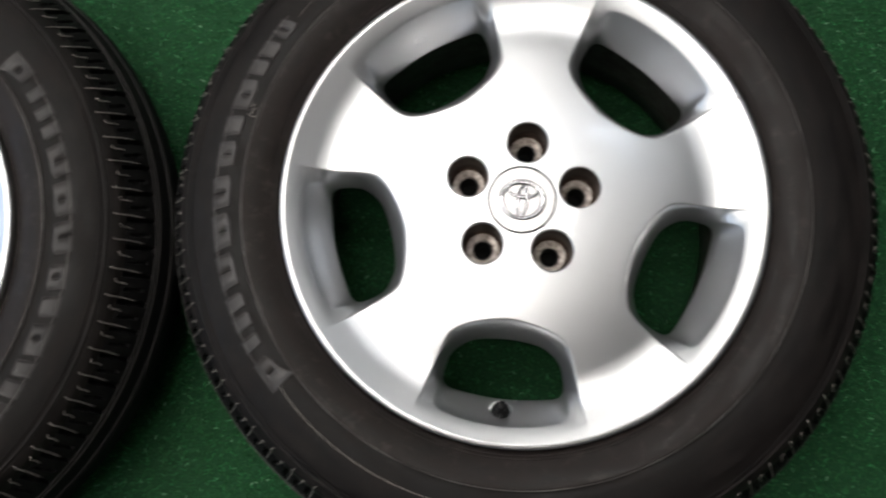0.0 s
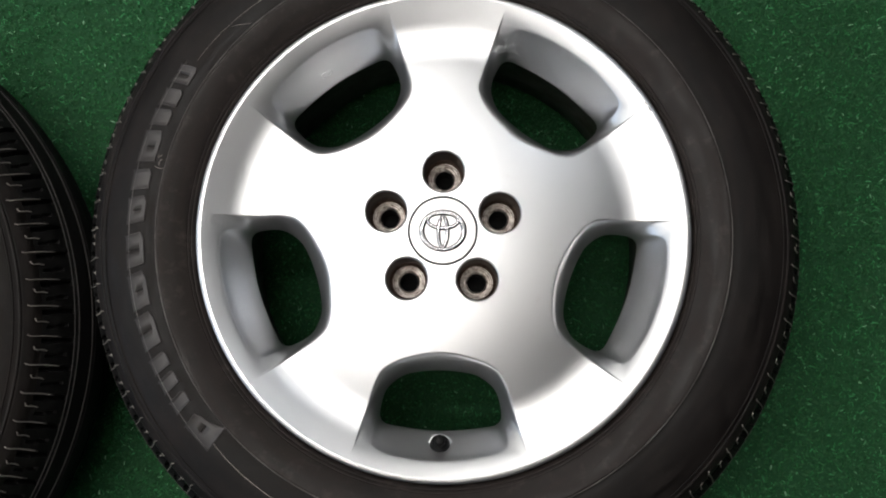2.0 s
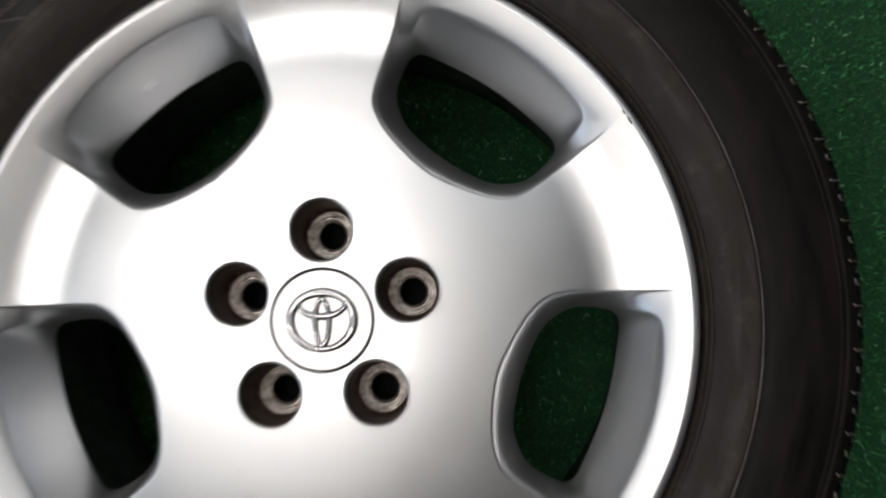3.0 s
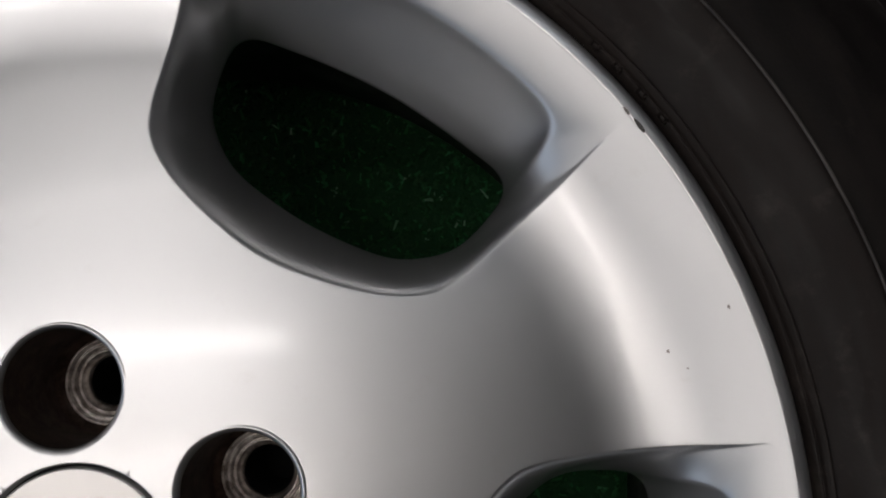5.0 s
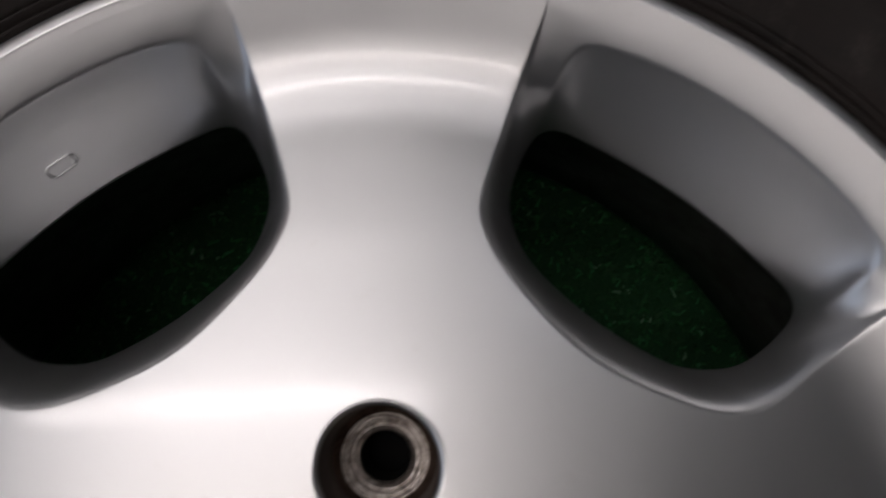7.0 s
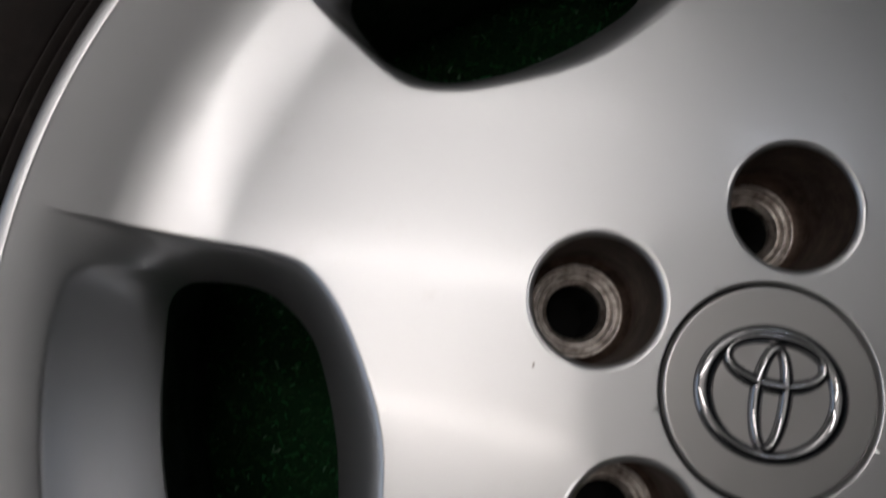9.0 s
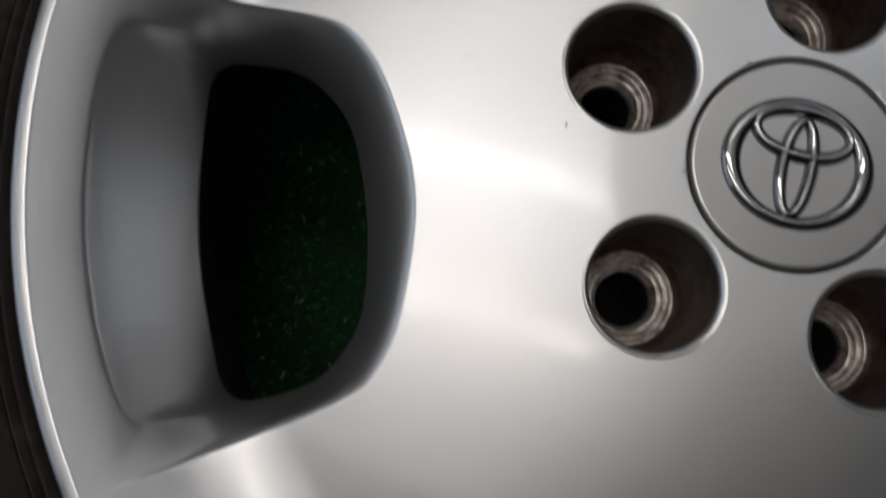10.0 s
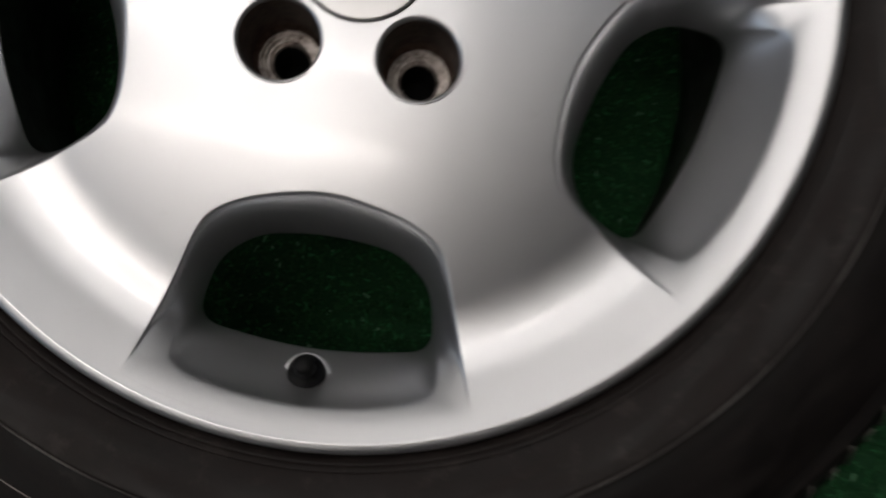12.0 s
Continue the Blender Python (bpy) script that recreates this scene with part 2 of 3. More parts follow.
def spline(points, per=12, closed=False):
    """A smooth line through 2D or 3D points."""
    p = [np.array(q, float) for q in points]
    n = len(p)
    out = []
    for i in range(n if closed else n - 1):
        if closed:
            a, b, c, d = p[i - 1], p[i], p[(i + 1) % n], p[(i + 2) % n]
        else:
            a, b, c, d = p[max(i - 1, 0)], p[i], p[i + 1], p[min(i + 2, n - 1)]
        for s in range(per):
            t = s / per
            out.append(0.5 * (2 * b + (c - a) * t + (2 * a - 5 * b + 4 * c - d) * t * t + (3 * b - a - 3 * c + d) * t ** 3))
    if not closed:
        out.append(p[-1])
    return np.array(out)


def smooth01(t):
    t = min(max(t, 0.0), 1.0)
    return t * t * (3 - 2 * t)


# ---- the room: turf floor, walls and ceiling ----
def prism(bm, corners, z_low, z_high):
    """A slab over a plan polygon; z_low and z_high are given for each corner."""
    n = len(corners)
    lo = [bm.verts.new((x, y, z)) for (x, y), z in zip(corners, z_low)]
    hi = [bm.verts.new((x, y, z)) for (x, y), z in zip(corners, z_high)]
    bm.faces.new(lo[::-1])
    bm.faces.new(hi)
    for i in range(n):
        k = (i + 1) % n
        bm.faces.new((lo[i], lo[k], hi[k], hi[i]))


def room():
    x0, x1, y0, y1, w = -3.0, 2.4, -2.6, 3.0, 0.12
    bm = bmesh.new()
    box(bm, x0 - 3, x1 + 1, y0 - 1, y1 + 1, -0.06, 0.0)
    tagged(part("floor", bm, TURF, None, "green artificial turf carpet laid over the floor", False), "", "floor", "", "structure")
    # walls are unseen; east and south are toned dark for the wheel's reflections
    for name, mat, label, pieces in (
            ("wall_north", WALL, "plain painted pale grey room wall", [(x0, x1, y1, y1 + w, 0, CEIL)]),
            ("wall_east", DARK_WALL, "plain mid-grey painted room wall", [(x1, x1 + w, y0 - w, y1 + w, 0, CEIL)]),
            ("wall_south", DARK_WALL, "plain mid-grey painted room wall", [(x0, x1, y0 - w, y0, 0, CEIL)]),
            ("wall_west", WALL, "plain painted pale grey wall with an added, unseen wide opening", [(x0 - w, x0, y0 - w, FILL_OPENING[0], 0, CEIL), (x0 - w, x0, FILL_OPENING[1], y1 + w, 0, CEIL), (x0 - w, x0, FILL_OPENING[0], FILL_OPENING[1], FILL_OPENING[2], CEIL)])):
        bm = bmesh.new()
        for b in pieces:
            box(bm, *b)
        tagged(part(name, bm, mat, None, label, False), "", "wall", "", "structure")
    # flat pale ceiling; an added unseen slope, falling south-east, darkens the wheel's reflections
    d = SLOPE_START * math.sqrt(2)
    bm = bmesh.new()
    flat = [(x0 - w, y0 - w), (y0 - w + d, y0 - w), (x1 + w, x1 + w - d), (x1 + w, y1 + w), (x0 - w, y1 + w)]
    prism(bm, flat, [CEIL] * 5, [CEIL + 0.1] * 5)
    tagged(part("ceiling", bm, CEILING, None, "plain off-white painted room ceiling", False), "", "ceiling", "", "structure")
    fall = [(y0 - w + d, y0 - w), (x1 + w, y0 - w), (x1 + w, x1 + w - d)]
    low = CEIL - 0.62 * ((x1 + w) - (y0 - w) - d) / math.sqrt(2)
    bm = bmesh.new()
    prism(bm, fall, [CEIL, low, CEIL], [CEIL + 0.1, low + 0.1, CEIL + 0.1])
    tagged(part("added_dark_slope", bm, SLOPE_DARK, None, "unseen dark slope added to darken the wheel's reflections", False), "", "ceiling", "", "structure")


def turf_pile(count):
    """Short bent blades standing out of the carpet where it lies open."""
    rng = np.random.default_rng(5)
    x, y = rng.uniform(-0.70, 0.80, count), rng.uniform(-0.60, 0.65, count)
    n = len(x)
    a, lean = rng.uniform(0, 2 * np.pi, n), rng.uniform(0.3, 1.6, n)
    h, w = rng.uniform(0.0018, 0.0048, n), rng.uniform(0.0006, 0.0014, n)
    dx, dy = np.cos(a), np.sin(a)
    v = np.zeros((n, 6, 3))
    for k, (f, u) in enumerate(((0, 0.0), (0.6, 0.55), (1.0, 1.0))):
        out = h * lean * (f ** 1.6)
        half = w * (1 - 0.55 * u)
        for m, sgn in enumerate((-1, 1)):
            v[:, 2 * k + m, 0] = x + dx * out - sgn * dy * half
            v[:, 2 * k + m, 1] = y + dy * out + sgn * dx * half
            v[:, 2 * k + m, 2] = h * f - (f * f * h * lean * 0.25)
    base = (np.arange(n) * 6)[:, None]
    f = np.concatenate([base + np.array([0, 1, 3, 2]), base + np.array([2, 3, 5, 4])], 0)
    me = bpy.data.meshes.new("turf_pile")
    me.vertices.add(n * 6)
    me.vertices.foreach_set("co", v.reshape(-1))
    me.loops.add(f.size)
    me.loops.foreach_set("vertex_index", f.reshape(-1).astype(np.int32))
    me.polygons.add(len(f))
    me.polygons.foreach_set("loop_start", np.arange(0, f.size, 4, dtype=np.int32))
    me.materials.append(BLADE)
    me.update(calc_edges=True)
    me.validate()
    tagged(new("turf_pile", me), "short green plastic turf pile of the carpet", "turf", "", "stuff")


# ---- the wheel ----
LUG_R, LIP_R = 0.05715, 0.2304


def flange_z(r):
    """The flange: a straight dish that rises to the sharp inner edge of the lip."""
    return -0.0005 - 0.49 * (0.2308 - r)


FILLET = 0.014         # how broadly the dome bends up into the flange


def face_z(r):
    """Height of the painted face: a flat pad, a shallow dome, then the flange rising to the lip."""
    e = r - 0.0555
    e = 0.5 * (e + math.sqrt(e * e + 0.0022 ** 2)) - 0.00002
    dome = -0.045 * e - 0.76 * e * e
    d = flange_z(r) - dome
    return dome + max(d, 0.0) + max(FILLET - abs(d), 0.0) ** 2 / (4 * FILLET)


WIN_C = (0.165, 0.0)
WIN_EDGE = [(0.1143, 0.0), (0.11681, 0.02014), (0.12285, 0.04126), (0.13097, 0.05496), (0.1402, 0.06113), (0.15478, 0.06616), (0.1698, 0.07087), (0.1898, 0.07687), (0.20289, 0.08038), (0.21, 0.0826), (0.2128, 0.0795), (0.2173, 0.067), (0.2231, 0.044), (0.2266, 0.019), (0.2274, 0.0)]
WIN_HOLE = [(0.133, 0), (0.1345, 0.021), (0.138, 0.036), (0.146, 0.048), (0.155, 0.0548), (0.168, 0.0585), (0.179, 0.0590), (0.1852, 0.0535), (0.1880, 0.040), (0.1905, 0.020), (0.1915, 0)]


def polar_radius(half, phis):
    """Distance of a mirrored closed outline from the window's centre, in the directions phis."""
    pts = half + [(x, -y) for x, y in half[-2:0:-1]]
    c = spline(pts, 16, True) - np.array(WIN_C)
    a, r = np.arctan2(c[:, 1], c[:, 0]), np.hypot(c[:, 0], c[:, 1])
    o = np.argsort(a)
    return np.interp(phis, a[o], r[o], period=2 * np.pi)


def wedge_outline(r_in, r_out, n_in, n_side, n_out):
    """Border of a 72 degree wedge of a ring, anticlockwise."""
    h = radians(36)
    p = [(r_out * math.cos(a), r_out * math.sin(a)) for a in np.linspace(-h, h, n_out, endpoint=False)]
    p += [(r * math.cos(h), r * math.sin(h)) for r in np.linspace(r_out, r_in, n_side, endpoint=False)]
    p += [(r_in * math.cos(a), r_in * math.sin(a)) for a in np.linspace(h, -h, n_in, endpoint=False)]
    p += [(r * math.cos(h), -r * math.sin(h)) for r in np.linspace(r_in, r_out, n_side, endpoint=False)]
    return np.array(p)


def ring_quads(rings):
    """One vertex list and the quads between closed rings of equal length, outermost first."""
    n = len(rings[0])
    verts = [tuple(p) for ring in rings for p in ring]
    faces = []
    for j in range(len(rings) - 1):
        for i in range(n):
            k = (i + 1) % n
            faces.append((j * n + i, j * n + k, (j + 1) * n + k, (j + 1) * n + i))
    return verts, faces


def side_edge():
    """Dense points of the window's outline along the spokes and the hub side, without the lip."""
    pts = WIN_EDGE + [(x, -y) for x, y in WIN_EDGE[-2:0:-1]]
    c = spline(pts, 60, True)
    a = np.abs(np.arctan2(c[:, 1], c[:, 0] - WIN_C[0]))
    return c[a > radians(61.0)]


def soft_plus(v, k):
    """v where it is above zero, else zero, with a rounded bend."""
    return 0.5 * (v + np.sqrt(v * v + k * k))


def wall_drop(x, y):
    """Depth below the face of the wall under the lip: a band that bends away, with a round-ended pocket in it."""
    r = np.hypot(x, y)
    face = np.array([face_z(q) for q in np.ravel(r)]).reshape(np.shape(r))
    v = np.maximum(BAND_R - r, 0.0)
    bend = np.where(v < 0.010, v * v / 0.020, v - 0.005)
    base = np.maximum(face - flange_z(r) - face_z(BAND_R) + flange_z(BAND_R), 0.0)
    inward, ends = 0.2164 - r, 0.0672 - np.abs(y) + 0.25 * (r - 0.2125)
    inside = 0.5 * (inward + ends - np.sqrt((inward - ends) ** 2 + 0.009 ** 2))
    deep = soft_plus(inside, 0.0006)
    return base + 0.08 * bend + 0.80 * deep + 0.0042 * (1 - np.exp(-deep / 0.0032)), face


BAND_R = 0.2272        # where the band leaves the flange
CREASE = 0.80          # slope at which the window's flank leaves the face


def window_sector():
    outer = wedge_outline(0.085, LIP_R, 70, 56, 150)
    rel = outer - np.array(WIN_C)
    phis = np.arctan2(rel[:, 1], rel[:, 0])
    ways = np.stack([np.cos(phis), np.sin(phis)], 1)
    edge, hole = (np.array(WIN_C) + ways * polar_radius(h, phis)[:, None] for h in (WIN_EDGE, WIN_HOLE))
    rings = []
    for t in np.linspace(0, 1, 15):
        u = 1 - (1 - t) ** 1.25
        pl = outer * (1 - u) + edge * u
        rings.append([(x, y, face_z(math.hypot(x, y))) for x, y in pl])
    z_hole = -0.047
    # the edge is rounder on the hub side than along the spokes' ends
    hub = np.array([smooth01((abs(p) - radians(58)) / radians(70)) for p in phis])
    c, crisp = 0.0024 + 0.0080 * hub, 0.0008 + 0.0020 * hub
    line = side_edge()

    def distance(pl):
        return np.hypot(pl[:, None, 0] - line[None, :, 0], pl[:, None, 1] - line[None, :, 1]).min(1)

    reach = distance(hole)
    top = np.array([face_z(math.hypot(x, y)) for x, y in hole])
    # an edge that falls away at once, then steepens towards the hole
    slope = np.clip((top - z_hole - CREASE * reach) / (np.sqrt(reach ** 2 + c * c) - c), 1.0, 9.0)

    def height(pl):
        d = distance(pl)
        flank = CREASE * (np.sqrt(d * d + crisp ** 2) - crisp) + slope * (np.sqrt(d * d + c * c) - c) + 1e-7
        wall, face = wall_drop(pl[:, 0], pl[:, 1])
        return face - (flank ** -3.0 + (wall + 1e-7) ** -3.0) ** (-1 / 3)

    short = z_hole - height(hole)
    for t in np.concatenate([np.linspace(0.006, 0.12, 12), np.linspace(0.135, 0.48, 26), np.linspace(0.51, 0.9, 14), (0.93, 0.96, 0.98, 1.0)]):
        pl = edge * (1 - t) + hole * t
        z = height(pl) + short * t ** 2.5
        rings.append([(x, y, q) for (x, y), q in zip(pl, z)])
    for grow, z in ((1.004, -0.0472), (1.03, -0.0490), (1.10, -0.0510), (1.16, -0.0500)):
        pl = np.array(WIN_C) + (hole - np.array(WIN_C)) * grow
        rings.append([(x, y, z) for x, y in pl])
    return ring_quads(rings)


def lug_sector():
    outer = wedge_outline(0.0334, 0.085, 40, 24, 70)
    c = np.array((LUG_R, 0.0))
    rel = outer - c
    ways = rel / np.hypot(rel[:, 0], rel[:, 1])[:, None]
    rings = []
    for t in np.linspace(0, 1, 22):
        u = 1 - (1 - t) ** 1.4
        pl = outer * (1 - u) + (c + ways * 0.0214) * u
        rings.append([(x, y, face_z(math.hypot(x, y))) for x, y in pl])
    for r, dz in ((0.0210, 0.00006), (0.0206, 0.00022), (0.0202, 0.0005), (0.0198, 0.0009), (0.0195, 0.0015), (0.0193, 0.0026)):
        rings.append([(*(c + w * r), face_z(LUG_R) - dz) for w in ways])
    return ring_quads(rings)


def turned(verts, degrees):
    c, s = math.cos(radians(degrees)), math.sin(radians(degrees))
    return [(x * c - y * s, x * s + y * c, z) for x, y, z in verts]


def rim_disc(parent):
    verts, faces = [], []
    for vf, first in ((window_sector(), 270), (lug_sector(), 90)):
        for k in range(5):
            n = len(verts)
            verts += turned(vf[0], first + 72 * k)
            faces += [tuple(i + n for i in f) for f in vf[1]]
    # lip bead outside the flange, and the groove round the cap
    lip = [(LIP_R, face_z(LIP_R)), (0.2308, -0.00045), (0.2311, -0.0003), (0.2316, -0.0003), (0.2335, -0.0005), (0.2352, -0.0010), (0.2361, -0.0019), (0.2366, -0.0036), (0.2368, -0.0070), (0.2367, -0.016), (0.230, -0.022)]
    groove = [(0.0334, 0.0), (0.0331, -0.0004), (0.0329, -0.0012), (0.0327, -0.0055), (0.0300, -0.006)]
    for prof, flip in ((lip, True), (groove, False)):
        p, q = revolve(prof, 750 if flip else 200, flip=flip)
        n = len(verts)
        verts += p
        faces += [tuple(i + n for i in f) for f in q]
    me = bpy.data.meshes.new("rim_disc")
    me.from_pydata(verts, [], faces)
    bm = bmesh.new()
    bm.from_mesh(me)
    bmesh.ops.remove_doubles(bm, verts=bm.verts, dist=0.00004)
    bmesh.ops.recalc_face_normals(bm, faces=bm.faces)
    bpy.data.meshes.remove(me)
    return part("rim_disc", bm, SILVER, parent, "silver painted alloy disc with five spokes and five windows")


def torus_path(points, radius, sides=8, flat=1.0, closed=True):
    """A tube along a line of 3D points."""
    p = np.array(points, float)
    n = len(p)
    verts, faces = [], []
    for i in range(n):
        a, b = (p[i - 1], p[(i + 1) % n]) if closed else (p[max(i - 1, 0)], p[min(i + 1, n - 1)])
        t = (b - a) / (np.linalg.norm(b - a) + 1e-12)
        side = np.cross(t, (0, 0, 1.0))
        side = side / (np.linalg.norm(side) + 1e-12)
        up = np.cross(side, t)
        for k in range(sides):
            q = 2 * math.pi * k / sides
            verts.append(p[i] + side * radius * math.cos(q) + up * radius * flat * math.sin(q))
    for i in range(n if closed else n - 1):
        j = (i + 1) % n
        for k in range(sides):
            m = (k + 1) % sides
            faces.append((i * sides + k, i * sides + m, j * sides + m, j * sides + k))
    if not closed:
        faces += [tuple(range(sides))[::-1], tuple(range((n - 1) * sides, n * sides))]
    return verts, faces


def oval_band(cy, a, b, side, end, high, n=88):
    """A rounded raised band along an oval, wider at its sides than at its ends or the other way."""
    rings = []
    for k in range(9):
        q = math.pi * k / 8
        out, z = math.cos(q), high * math.sin(q) ** 0.8 - 0.0002
        ring = []
        for t in np.linspace(0, 2 * math.pi, n, endpoint=False):
            w = (side * math.cos(t) ** 2 + end * math.sin(t) ** 2) * out
            nx, ny = b * math.cos(t), a * math.sin(t)
            m = math.hypot(nx, ny)
            ring.append((a * math.cos(t) + w * nx / m, cy + b * math.sin(t) + w * ny / m, z))
        rings.append(ring)
    return ring_quads(rings)


def centre_cap(parent):
    prof = [(0.0318, -0.005), (0.0318, -0.0008), (0.0316, -0.0003), (0.0312, 0.0), (0.0308, 0.0), (0.0250, 0.0), (0.0100, 0.0), (0.0005, 0.0)]
    v, f = revolve(prof, 96, close=True)
    cap = mesh_object("centre_cap", v, f, CAP, parent, "round silver centre cap in a dark groove")
    # black ring on the groove floor: the gap's shade is in its colour
    v, f = revolve([(0.0316, -0.0042), (0.0328, -0.0040)], 96, flip=True)
    mesh_object("cap_gap_shade", v, f, DARK, cap, "black ring painted as shade in the gap round the cap")
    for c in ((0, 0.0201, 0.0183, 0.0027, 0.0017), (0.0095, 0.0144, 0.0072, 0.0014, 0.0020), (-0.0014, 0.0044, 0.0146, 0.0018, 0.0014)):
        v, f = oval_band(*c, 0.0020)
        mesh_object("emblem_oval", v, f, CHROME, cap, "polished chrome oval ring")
        # a wider flat band whose dark colour stands in for shade beside the ring
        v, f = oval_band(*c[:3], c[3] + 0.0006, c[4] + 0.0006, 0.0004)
        mesh_object("emblem_shade_band", v, f, SHADE, cap, "dark band painted as shade round the chrome ring")


def lug_hole(parent, degrees):
    a = radians(degrees)
    c = (LUG_R * math.cos(a), LUG_R * math.sin(a))
    z = face_z(LUG_R)
    v, f = revolve([(0.0193, z - 0.0022), (0.0192, -0.010), (0.0191, -0.025), (0.0189, -0.0400), (0.0185, -0.0408), (0.0172, -0.0420), (0.0160, -0.0428)], 64, c)
    pocket = mesh_object("bolt_pocket", v, f, POCKET, parent, "deep bolt pocket with brown stained wall")
    # turned rings: three ridges that step down to the bore
    prof = [(0.0172, -0.0426)]
    for r, top in ((0.0157, -0.0422), (0.0136, -0.0434), (0.0116, -0.0448)):
        prof += [(r + 0.0007, top - 0.0016), (r + 0.0005, top - 0.0003), (r + 0.0002, top), (r - 0.0003, top), (r - 0.0006, top - 0.0003), (r - 0.0009, top - 0.0018)]
    prof += [(0.0102, -0.0470), (0.0096, -0.0476), (0.0092, -0.0500)]
    v, f = revolve(prof, 64, c)
    mesh_object("bolt_seat", v, f, SEAT, pocket, "bare worn metal seat with turned rings")
    # closed and coloured black, in place of the shade down an open bore
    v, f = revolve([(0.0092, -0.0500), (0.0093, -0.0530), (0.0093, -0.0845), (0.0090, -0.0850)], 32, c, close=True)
    mesh_object("bolt_bore", v, f, DARK, pocket, "bolt bore coloured black for the shade in its depth", False)


def valve(parent):
    """Rubber snap-in valve in the wall of the lowest window."""
    root = Vector((0, -0.2053, -0.036))
    axis = Vector((0, 0.33, 1)).normalized()
    m = Matrix.Translation(root) @ axis.to_track_quat("Z", "Y").to_matrix().to_4x4()
    v, f = revolve([(0.0100, -0.004), (0.0100, 0.005), (0.0096, 0.008), (0.0090, 0.0112), (0.0080, 0.0145), (0.0064, 0.0172), (0.0052, 0.0185), (0.0046, 0.0188)], 32)
    stem = mesh_object("valve_stem", [m @ Vector(p) for p in v], f, RUBBER, parent, "black rubber valve stem")
    v, f = revolve([(0.0044, 0.016), (0.0049, 0.0185), (0.0049, 0.0250), (0.0046, 0.0272), (0.0036, 0.0284), (0.0004, 0.0288)], 28, close=True)
    v = [(x * (1.05 if i % 2 else 1.0), y * (1.05 if i % 2 else 1.0), z) for i, (x, y, z) in enumerate(v)]
    mesh_object("valve_cap", [m @ Vector(p) for p in v], f, RUBBER, stem, "ribbed black plastic valve cap")
    v, f = revolve([(0.0098, 0.0052), (0.0112, 0.0051), (0.0120, 0.0046), (0.0124, 0.0036), (0.0128, -0.010)], 32)
    mesh_object("valve_boss", [m @ Vector(p) for p in v], f, SILVER, stem, "machined boss round the valve")


BEAD_ZONE = [(0.2290, -0.0230), (0.2366, -0.0165), (0.2375, -0.0118), (0.2388, -0.0086), (0.2412, -0.0062), (0.2420, -0.0064), (0.2428, -0.0054), (0.2446, -0.0042), (0.2452, -0.0045), (0.2460, -0.0036), (0.2560, 0.0018), (0.2650, 0.0052), (0.2695, 0.0064), (0.2714, 0.0064), (0.2722, 0.0058)]
SIDE = [(0.2722, 0.0058), (0.2727, 0.0046), (0.2736, 0.0040), (0.2760, 0.0040), (0.2830, 0.0046), (0.2970, 0.0036), (0.3110, 0.0000), (0.3220, -0.0048), (0.3280, -0.0084), (0.3290, -0.0080), (0.3302, -0.0082), (0.3310, -0.0102), (0.3325, -0.0112), (0.3390, -0.0182), (0.3425, -0.0262)]
CROWN = [(0.3425, -0.0262), (0.3459, -0.031), (0.3511, -0.04), (0.3555, -0.049), (0.359, -0.059), (0.3622, -0.069), (0.3652, -0.08), (0.3675, -0.09), (0.3692, -0.1), (0.3698, -0.108)]
Z_MID = -0.1080


def tyre(parent):
    low = [(r, 2 * Z_MID - z) for r, z in BEAD_ZONE + SIDE[1:]]
    v, f = revolve([tuple(p) for p in spline(SIDE, 4)], 288, flip=True)
    side = mesh_object("tyre", v, f, SIDEWALL, parent, "black rubber tyre sidewall, scuffed and dusty")
    v, f = revolve([tuple(p) for p in spline(BEAD_ZONE, 4)], 288, flip=True)
    mesh_object("rim_guard", v, f, GUARD, side, "raised brownish rubber rim guard round the bead")
    v, f = revolve([tuple(p) for p in spline(low, 3)], 144)
    mesh_object("lower_sidewall", v, f, SIDEWALL, side)
    # tread: ribs with lateral grooves cut in the shoulders
    half = spline(CROWN, 5)
    full = [tuple(p) for p in half] + [(r, 2 * Z_MID - z) for r, z in half[-2::-1]]
    n, pitch = 1560, 20
    verts, count = [], len(full)
    for j, (r, z) in enumerate(full):
        up = abs(z - Z_MID)
        for i in range(n):
            a = 2 * math.pi * i / n
            shift = 3 if z > Z_MID else 9
            skew = int((up - 0.05) * 60)
            ph = (i + shift + skew) % pitch
            depth = 0.0
            if 0.0465 < up < 0.0815 and ph < 3:
                depth = 0.0075
            elif 0.056 < up < 0.078 and 10 <= ph < 12:
                depth = 0.0035
            if 0.041 < up < 0.0465 or 0.014 < up < 0.020:
                depth = 0.0075
            verts.append(((r - depth) * math.cos(a), (r - depth) * math.sin(a), z - (0.35 * depth if 0.05 < up and z > Z_MID else 0)))
    faces = []
    for j in range(count - 1):
        for i in range(n):
            k = (i + 1) % n
            faces.append((j * n + i, (j + 1) * n + i, (j + 1) * n + k, j * n + k)[::1])
    mesh_object("tread", verts, faces, TREAD, side, "worn black tread with grooved shoulder blocks", False)
    return side


def side_height(r):
    both = BEAD_ZONE + SIDE[1:]
    rs, zs = [p[0] for p in both], [p[1] for p in both]
    return float(np.interp(r, rs, zs))


